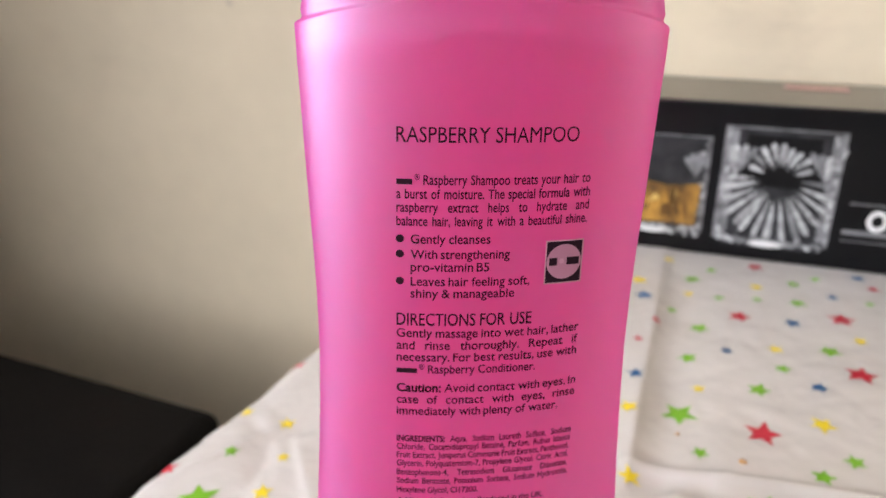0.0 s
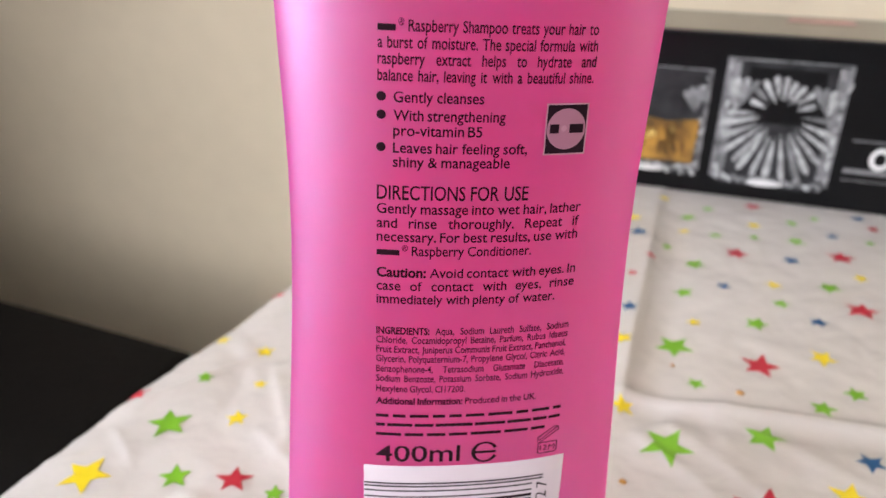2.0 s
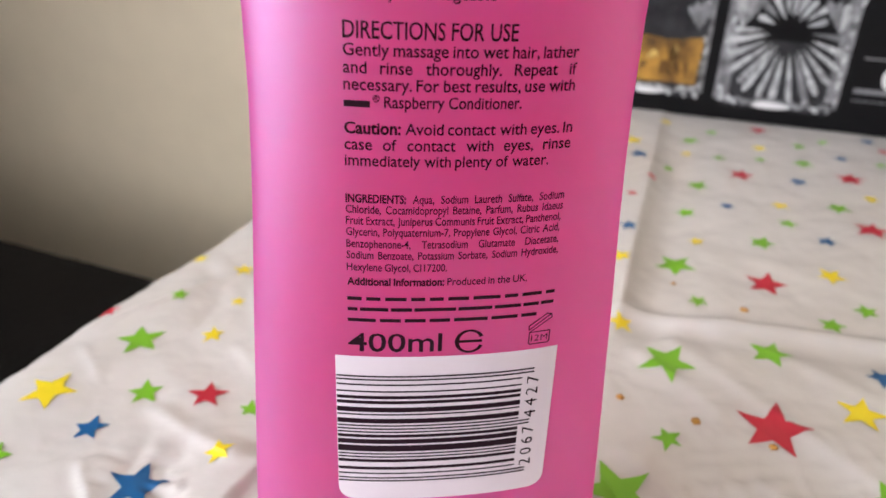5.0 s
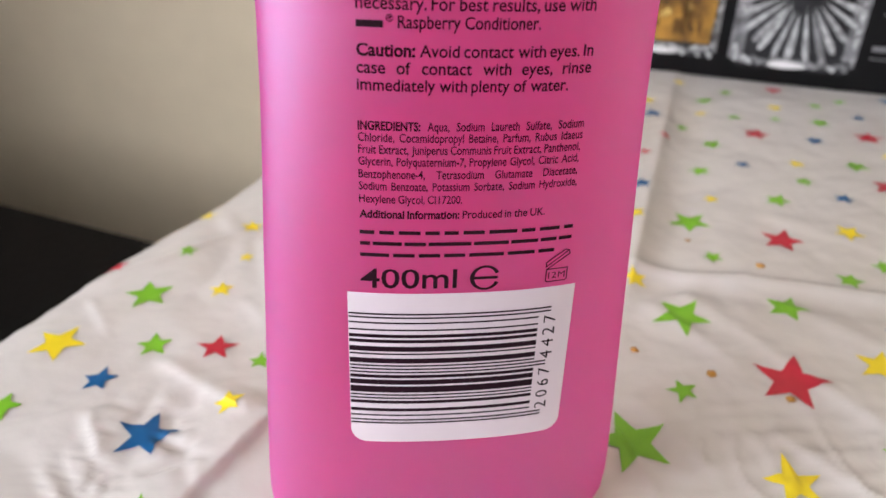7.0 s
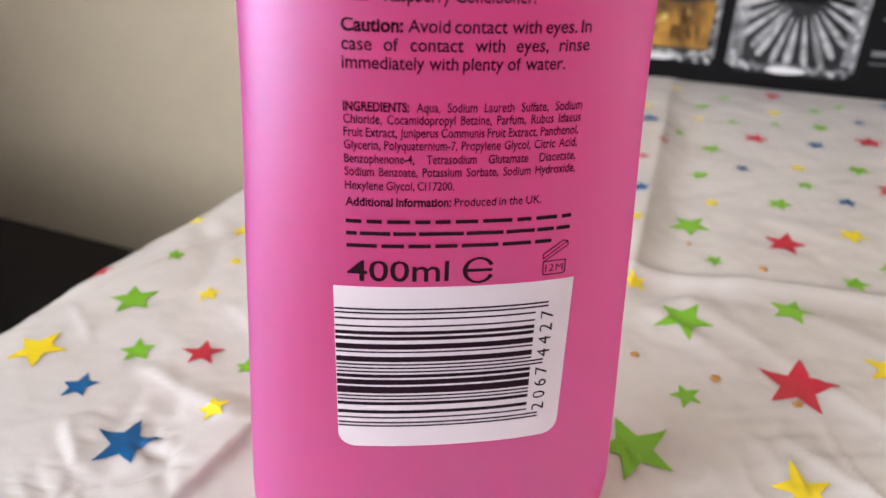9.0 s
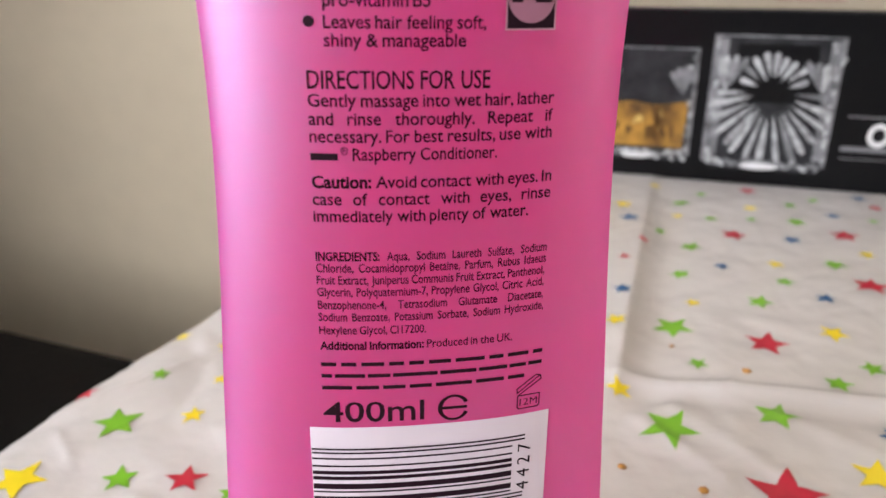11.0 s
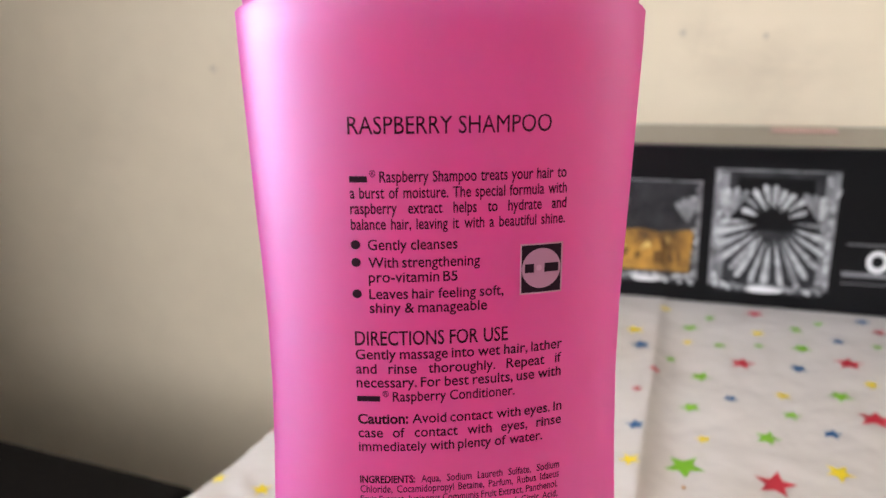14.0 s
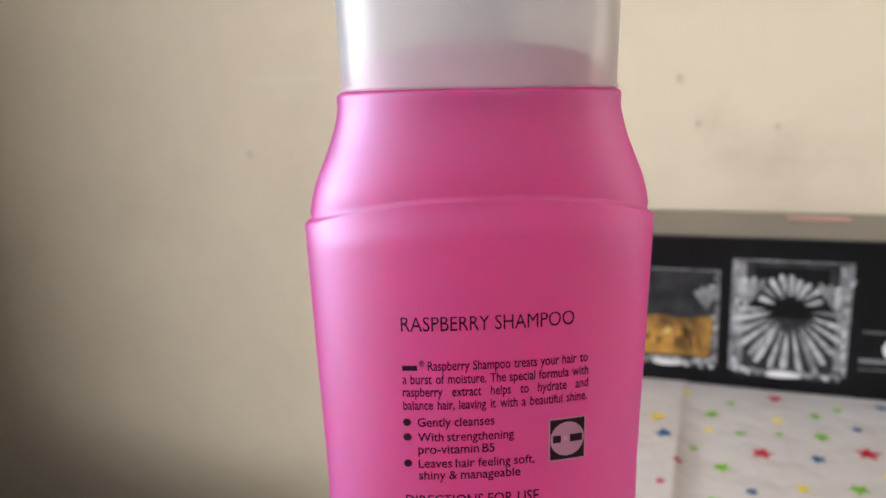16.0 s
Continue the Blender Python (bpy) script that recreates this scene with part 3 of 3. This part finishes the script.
text_part("heading", [(-19.2, 17.4, 172.0, 3.2, "RASPBERRY SHAMPOO")], bold=0.0)
text_part("paragraph", [(-19.2, 20.8, 163.5, 2.05, "{2.0} ® Raspberry Shampoo treats your hair to"), (-19.2, 20.8, 160.6, 2.05, "a burst of moisture. The special formula with"),
                        (-19.2, 20.8, 157.8, 2.05, "raspberry extract helps to hydrate and"), (-19.2, 20.6, 154.9, 2.05, "balance hair, leaving it with a beautiful shine.")])
for row in [(-16.3, 0.0, 151.1, 2.0, "Gently cleanses"), (-16.3, 4.2, 147.8, 2.0, "With strengthening"), (-16.3, 0.0, 145.0, 2.0, "pro-vitamin B5"),
                          (-16.3, 8.75, 141.8, 2.0, "Leaves hair feeling soft,"), (-16.3, 5.6, 139.1, 2.0, "shiny & manageable")]:
    text_part("bullet_text", [row])
for z in (152.1, 148.8, 142.8):
    part("bullet", disc_bm(-0.0185, z / 1000, 0.00085), INK, bottle)
text_part("directions_heading", [(-19.2, 9.7, 132.7, 2.9, "DIRECTIONS FOR USE")])
text_part("direction_text", [(-19.2, 20.9, 129.9, 2.05, "Gently massage into wet hair, lather"), (-19.2, 20.8, 127.0, 2.05, "and rinse thoroughly. Repeat if"),
                         (-19.2, 20.8, 124.2, 2.05, "necessary. For best results, use with")])
text_part("direction_text", [(-19.2, 11.5, 121.3, 2.05, "{2.4} ® Raspberry Conditioner.")])
text_part("caution", [(-19.2, 21.2, 116.7, 2.05, "Caution: Avoid contact with eyes. In"), (-19.2, 21.2, 113.8, 2.05, "case of contact with eyes, rinse")], bold_first=True)
text_part("caution", [(-19.2, 17.2, 110.9, 2.05, "immediately with plenty of water.")])
text_part("ingredient_text", [(-19.2, 21.1, 104.0, 1.6, "INGREDIENTS: Aqua, Sodium Laureth Sulfate, Sodium"), (-19.2, 21.1, 101.9, 1.6, "Chloride, Cocamidopropyl Betaine, Parfum, Rubus Idaeus"),
                          (-19.2, 20.9, 99.7, 1.6, "Fruit Extract, Juniperus Communis Fruit Extract, Panthenol,"), (-19.2, 20.9, 97.5, 1.6, "Glycerin, Polyquaternium-7, Propylene Glycol, Citric Acid,"),
                          (-19.2, 20.9, 95.1, 1.6, "Benzophenone-4, Tetrasodium Glutamate Diacetate,"), (-19.2, 21.1, 92.8, 1.6, "Sodium Benzoate, Potassium Sorbate, Sodium Hydroxide,")], bold_first=True, space=0.32)
text_part("ingredient_text", [(-19.2, -0.6, 90.3, 1.6, "Hexylene Glycol, CI 17200.")], space=0.32)
text_part("information", [(-19.2, 15.3, 87.3, 1.6, "Additional Information: Produced in the UK.")], bold_first=2, bold=0.012)
text_part("small_print", [(-19.2, 21.4, 84.0, 1.35, "{2} {2} {3} {2} {2} {3} {4} {2} {3} {1.4}"), (-19.2, 21.4, 81.7, 1.35, "{1.4} {4} {3} {6} {5} {4} {2.4} {2}"),
                          (-19.2, 18.0, 79.3, 1.35, "{4} {3} {3} {3} {5} {4} {2.4}")])
text_part("volume", [(-19.2, -0.9, 72.6, 4.3, "400ml")], bold=0.012)

# estimated-quantity mark: an open round e
bm = bmesh.new()
cols = []
for k in range(41):
    ang = radians(25 + 310 * k / 40)
    cols.append([bm.verts.new(front((4.6 + r * 1.03 * math.cos(ang)) / 1000, (74.6 + r * 0.93 * math.sin(ang)) / 1000)) for r in (2.05 + 0.35 * math.sin(ang) ** 2, 2.9)])
for c0, c1 in zip(cols[:-1], cols[1:]):
    bm.faces.new((c0[0], c0[1], c1[1], c1[0]))
part("estimated_sign", joined(bm, patch_bm(0.0022, 0.0071, 0.0743, 0.0749, 8)), INK, bottle)

# opened-jar mark with 12 M
def stroke(points, width):
    bm = bmesh.new()
    for (xa, za), (xb, zb) in zip(points[:-1], points[1:]):
        d = Vector((xb - xa, zb - za)).normalized() * width / 2
        nrm = Vector((-d.y, d.x))
        bm.faces.new([bm.verts.new(front(px / 1000, pz / 1000)) for px, pz in ((xa - d.x + nrm.x, za - d.y + nrm.y), (xa - d.x - nrm.x, za - d.y - nrm.y), (xb + d.x - nrm.x, zb + d.y - nrm.y), (xb + d.x + nrm.x, zb + d.y + nrm.y))])
    return bm


jar_sign = part("opened_jar_sign", joined(stroke([(16.9, 75.4), (16.9, 72.9), (17.2, 72.6), (21.0, 72.6), (21.3, 72.9), (21.3, 75.4), (16.9, 75.4)], 0.22),
                                          stroke([(16.8, 76.0), (21.3, 79.2), (21.5, 78.4), (17.2, 75.6)], 0.22), stroke([(16.8, 76.0), (16.7, 76.9), (20.4, 79.4), (21.3, 79.2)], 0.22)), INK, bottle)
text_part("jar_months", [(17.35, 20.85, 73.3, 1.45, "12 M")], bold=0.0, space=0.25)

# square mark with a pale disc, drawn as plain shapes
logo = part("square_mark", patch_bm(0.0119, 0.0203, 0.1417, 0.1512, 10, 2), INK, bottle, "dark square print with a pale disc")
part("mark_edge", joined(patch_bm(0.01185, 0.01215, 0.1415, 0.1513, 1, 2, 0.00016), patch_bm(0.02005, 0.02035, 0.1415, 0.1513, 1, 2, 0.00016), patch_bm(0.0119, 0.0203, 0.1415, 0.1418, 8, 1, 0.00016),
                         patch_bm(0.0119, 0.0203, 0.1510, 0.1513, 8, 1, 0.00016)), LOGO_MID, logo)
part("mark_disc", disc_bm(0.0161, 0.14645, 0.0039, 0.00018), LOGO_PALE, logo)
part("mark_shapes", joined(patch_bm(0.0128, 0.0146, 0.1457, 0.1474, 2, 1, 0.00024), patch_bm(0.0167, 0.0195, 0.1457, 0.1474, 3, 1, 0.00024)), INK, logo)
part("mark_dot", disc_bm(0.0156, 0.1466, 0.0006, 0.00024, 8), LOGO_MID, logo)


# white label with the bar code
def label_shape(x, z):
    """Round the lower corners."""
    r, xa, xb, zb = 0.0034, -0.0218, 0.0235, 0.0345
    for edge, sign in ((xa, 1), (xb, -1)):
        dx, dz = sign * (x - edge), z - zb
        if dx < r and dz < r:
            ux, uz = r - dx, r - dz
            m = max(ux, uz)
            ln = math.hypot(ux, uz)
            if ln > 0:
                ux, uz = ux * m / ln, uz * m / ln
            return edge + sign * (r - ux), zb + r - uz
    return x, z


bm = bmesh.new()
xs = [-0.0218 + 0.0034 * k / 6 for k in range(6)] + [-0.0184 + 0.0385 * k / 24 for k in range(24)] + [0.0201 + 0.0034 * k / 6 for k in range(7)]
zs = [0.0345 + 0.0034 * k / 6 for k in range(6)] + [0.0379 + (0.0714 - 0.0379) * k / 8 for k in range(9)]
rows = [[bm.verts.new(front(*label_shape(x, z), 0.00010)) for x in xs] for z in zs]
for r0, r1 in zip(rows[:-1], rows[1:]):
    for i in range(len(xs) - 1):
        bm.faces.new((r0[i], r0[i + 1], r1[i + 1], r1[i]))
label = part("label", bm, LABEL_WHITE, bottle, "white barcode label")
ODD = dict(zip("0123456789", ("0001101", "0011001", "0010011", "0111101", "0100011", "0110001", "0101111", "0111011", "0110111", "0001011")))
code = "101" + "".join(ODD[c] for c in "2067") + "01010" + "".join("".join("10"[int(b)] for b in ODD[c]) for c in "4427") + "101"
unit, k = 0.0274 / 67, 0
while k < 67:
    n = 1
    while k + n < 67 and code[k + n] == code[k]:
        n += 1
    if code[k] == "1":
        z = 0.0395 + k * unit
        guard = k < 3 or k > 63 or 31 <= k <= 35
        part("bar", patch_bm(-0.0217, 0.0188 if guard else 0.0163, z + 0.00002, z + n * unit - 0.00002, 28, 1, 0.00018), INK, label)
    k += n
for chars, za in (("2067", 41.2), ("4427", 54.2)):
    for i, ch in enumerate(chars):
        co, faces, width = word(ch)
        bm = bmesh.new()
        vs = [bm.verts.new(front((20.0 - py * 2.7) / 1000, (za + i * 2.95 + px * 2.9) / 1000, 0.00018)) for px, py in co]
        for f in faces:
            bm.faces.new([vs[j] for j in f])
        part("digit", bm, INK, label)

# ---- the gift box of tumblers ----
BOX_A, BOX_Z, BOX_B0, BOX_B1 = (-0.058, 0.30), 0.1062, 0.539, 0.617
gift_box = tagged(root("gift_box", ROOM), "glossy black cardboard box printed with cut glass tumblers, on the tablecloth", "box")
part("carton", box_bm(*BOX_A, BOX_B0, BOX_B1, 0.0008, BOX_Z - 0.0014, 0.0012), BLACK_BOX, gift_box)
part("lid", box_bm(BOX_A[0] - 0.0006, BOX_A[1] + 0.0006, BOX_B0 - 0.0004, BOX_B1 + 0.0006, BOX_Z - 0.0014, BOX_Z, 0.0005), BLACK_GLOSS, gift_box, "glossy black lid")


def flat(points, off=0.0):
    """A flat printed shape on the box front, from (a, z) points."""
    bm = bmesh.new()
    bm.faces.new([bm.verts.new((a, BOX_B0 - 0.0006 - off, z)) for a, z in points])
    return bm


def petal(ca, cz, ang, r0, r1, wide, off=0.0003):
    pts = []
    for k in range(14):
        q = math.tau * k / 14
        u, v = (r0 + r1) / 2 + (r1 - r0) / 2 * math.cos(q), wide / 2 * math.sin(q) * (1.1 - 0.3 * math.cos(q))
        pts.append((ca + u * math.cos(ang) - v * math.sin(ang), cz + u * math.sin(ang) + v * math.cos(ang)))
    return flat(pts, off)


def quad(a0, a1, z0, z1, off=0.0003):
    return flat([(a0, z0), (a1, z0), (a1, z1), (a0, z1)], off)


def ray(ca, cz, ang, r0, r1, wide, off=0.0003):
    """A wedge of cut glass: a point at r0, widest near r1, with a bevelled end."""
    pts = []
    for u, v in ((r0, 0.0), (r0 + 0.35 * (r1 - r0), 0.30), (r0 + 0.78 * (r1 - r0), 0.5), (r0 + 0.95 * (r1 - r0), 0.40), (r1, 0.08), (r1, -0.08), (r0 + 0.95 * (r1 - r0), -0.40), (r0 + 0.78 * (r1 - r0), -0.5), (r0 + 0.35 * (r1 - r0), -0.30)):
        v *= wide
        pts.append((ca + u * math.cos(ang) - v * math.sin(ang), cz + u * math.sin(ang) + v * math.cos(ang)))
    return flat(pts[::-1], off)


def tumbler(name, a0, a1, z0, z1, drink):
    w, h, cm = a1 - a0, z1 - z0, (a0 + a1) / 2
    print_ob = part(name, flat([(a0, z1), (a0 + 0.03 * w, z0 + 0.03 * h), (a0 + 0.08 * w, z0), (a1 - 0.08 * w, z0), (a1 - 0.03 * w, z0 + 0.03 * h), (a1, z1)], 0), GLASS_DARK, gift_box, "printed picture of a cut glass tumbler")
    cz = z0 + 0.60 * h
    bright, mid = (GLASS_MID, GLASS_DARK) if drink else (GLASS_PRINT, GLASS_MID)
    part("rim", joined(quad(a0, a1, z1 - 0.016 * h, z1), quad(a0, a0 + 0.05 * w, z0 + 0.05 * h, z1 - 0.016 * h), quad(a1 - 0.04 * w, a1, z0 + 0.05 * h, z1 - 0.016 * h)), GLASS_MID, print_ob)
    for lo, hi in ((a0 + 0.05 * w, a0 + 0.12 * w), (a1 - 0.11 * w, a1 - 0.04 * w)):
        part("glass_wall", quad(lo, hi, z0 + 0.10 * h, z1 - 0.03 * h, 0.0002), GLASS_DARK if drink else GLASS_MID, print_ob)
    if not drink:
        part("dark_band", flat([(a0 + 0.20 * w, z1 - 0.06 * h), (a0 + 0.13 * w, z0 + 0.52 * h), (a1 - 0.13 * w, z0 + 0.52 * h), (a1 - 0.20 * w, z1 - 0.06 * h)], 0.00025), BLACK_BOX, print_ob)
    for k in range(9):
        part("side_facet", ray(a0 + (0.02 + 0.05 * random.random()) * w, z0 + (0.08 + 0.10 * k) * h, radians(90 + random.uniform(-18, 18)), 0, random.uniform(0.05, 0.10) * h, random.uniform(0.03, 0.05) * w, 0.0004), random.choice((bright, mid)), print_ob)
        part("side_facet", ray(a1 - (0.02 + 0.05 * random.random()) * w, z0 + (0.08 + 0.10 * k) * h, radians(90 + random.uniform(-18, 18)), 0, random.uniform(0.05, 0.10) * h, random.uniform(0.03, 0.05) * w, 0.0004), random.choice((GLASS_PRINT, bright)), print_ob)
    for i in range(18):
        part("base_facet", petal(a0 + w * (0.07 + 0.86 * i / 17), z0 + (0.03 + 0.05 * random.random()) * h, radians(random.uniform(10, 170)), -0.003, random.uniform(0.002, 0.005), 0.0028), random.choice((GLASS_PRINT, GLASS_MID)), print_ob)
    part("base_glint", petal(cm, z0 + 0.035 * h, 0.0, -0.17 * w, 0.15 * w, 0.05 * h, 0.0006), WHITE_PRINT, print_ob)
    if drink:
        part("drink", flat([(a0 + 0.06 * w, z0 + 0.50 * h), (a0 + 0.07 * w, z0 + 0.12 * h), (a1 - 0.08 * w, z0 + 0.12 * h), (a1 - 0.06 * w, z0 + 0.54 * h), (cm + 0.1 * w, z0 + 0.50 * h), (cm - 0.1 * w, z0 + 0.53 * h)], 0.0004), AMBER, print_ob)
        for k in range(16):
            part("drink_facet", ray(a0 + random.uniform(0.14, 0.84) * w, z0 + random.uniform(0.14, 0.34) * h, radians(random.gauss(90, 25)), 0.0, random.uniform(0.08, 0.2) * h, random.uniform(0.05, 0.10) * w, 0.0005), random.choice((AMBER_DARK, AMBER_DARK, AMBER_PALE)), print_ob)
    lower = (183, 197, 210, 222, 234, 245, 256, 268, 281, 292, 303, 314, 326, 340, 355)
    fan = [ray(cm, cz, radians(d + random.uniform(-2, 2)), random.uniform(0.14, 0.19) * w, (0.42 + 0.17 * abs(math.sin(radians(d))) + 0.05 * random.random()) * w, random.uniform(0.045, 0.068) * w, 0.0005) for d in lower]
    crown = [ray(cm, cz, radians(d), random.uniform(0.09, 0.13) * w, random.uniform(0.26, 0.34) * w, 0.055 * w, 0.0005) for d in (20, 40, 58, 75, 90, 105, 122, 140, 160)]
    corner = [ray(a0 + 0.13 * w, z1 - 0.40 * h, radians(d), 0.0, random.uniform(0.24, 0.32) * w, 0.06 * w, 0.0006) for d in (62, 78, 94, 107)]
    corner += [ray(a1 - 0.13 * w, z1 - 0.40 * h, radians(d), 0.0, random.uniform(0.24, 0.32) * w, 0.06 * w, 0.0006) for d in (72, 86, 102, 118)]
    for bm in crown:
        part("cut_facet", bm, GLASS_DARK if drink else random.choice((GLASS_MID, GLASS_PRINT, GLASS_PRINT)), print_ob)
    for bm in corner + ([] if drink else fan):
        part("cut_facet", bm, random.choice((bright, bright, bright, GLASS_MID)), print_ob)


tumbler("tumbler_print", 0.0170, 0.0880, 0.0105, 0.0915, False)
tumbler("whisky_print", -0.052, 0.0100, 0.0130, 0.0830, True)
part("title_line", quad(0.0955, 0.20, 0.0465, 0.0475), GREY_PRINT, gift_box)
bm = bmesh.new()
rings = [[bm.verts.new((0.1135 + r * 0.0062 * math.cos(math.tau * k / 28), BOX_B0 - 0.0008, 0.0365 + r * 0.0072 * math.sin(math.tau * k / 28))) for k in range(28)] for r in (0.55, 1.0)]
for k in range(28):
    bm.faces.new((rings[0][k], rings[1][k], rings[1][(k + 1) % 28], rings[0][(k + 1) % 28]))
part("title_letter", bm, WHITE_PRINT, gift_box)
part("caption_bar", quad(0.0945, 0.20, 0.0262, 0.0292), GREY_PRINT, gift_box)
part("caption_line", quad(0.0945, 0.20, 0.0215, 0.0222), GREY_PRINT, gift_box)
part("tape", box_bm(0.052, 0.092, 0.592, 0.604, BOX_Z, BOX_Z + 0.0006), STICKER, gift_box, "pale red strip of tape")

# ---- black seat beside the table ----
bench = tagged(root("bench", ROOM @ pose(-0.60, 0.43, 0, 0, 0, -4)), "black leather bench with a padded top, beside the table", "bench")
part("cushion", box_bm(-0.25, 0.298, -0.45, 0.004, -0.25, -0.1135, 0.012, 4), BLACK_LEATHER, bench, smooth=True)
part("base", box_bm(-0.24, 0.275, -0.44, -0.008, FLOOR + 0.05, -0.25, 0.006), BLACK_LEATHER, bench)
for x in (-0.20, 0.24):
    for y in (-0.40, -0.05):
        part("foot", box_bm(x - 0.02, x + 0.02, y - 0.02, y + 0.02, FLOOR, FLOOR + 0.05, 0.003), WOOD, bench)

wall_mark("wall_scuff", -0.36, 0.214, 0.09, 0.004, MARK_PALE, "pale scratch on the cream wall")
wall_mark("wall_scuff", -0.41, 0.146, 0.008, 0.008, MARK_DARK, "small grey mark on the cream wall")
for a, z, size in ((-0.024, 0.203, 0.006), (-0.010, 0.169, 0.005), (0.046, 0.166, 0.004)):
    wall_mark("wall_scuff", a, z, size, size * 1.3, MARK_DARK, "small grey mark on the cream wall")
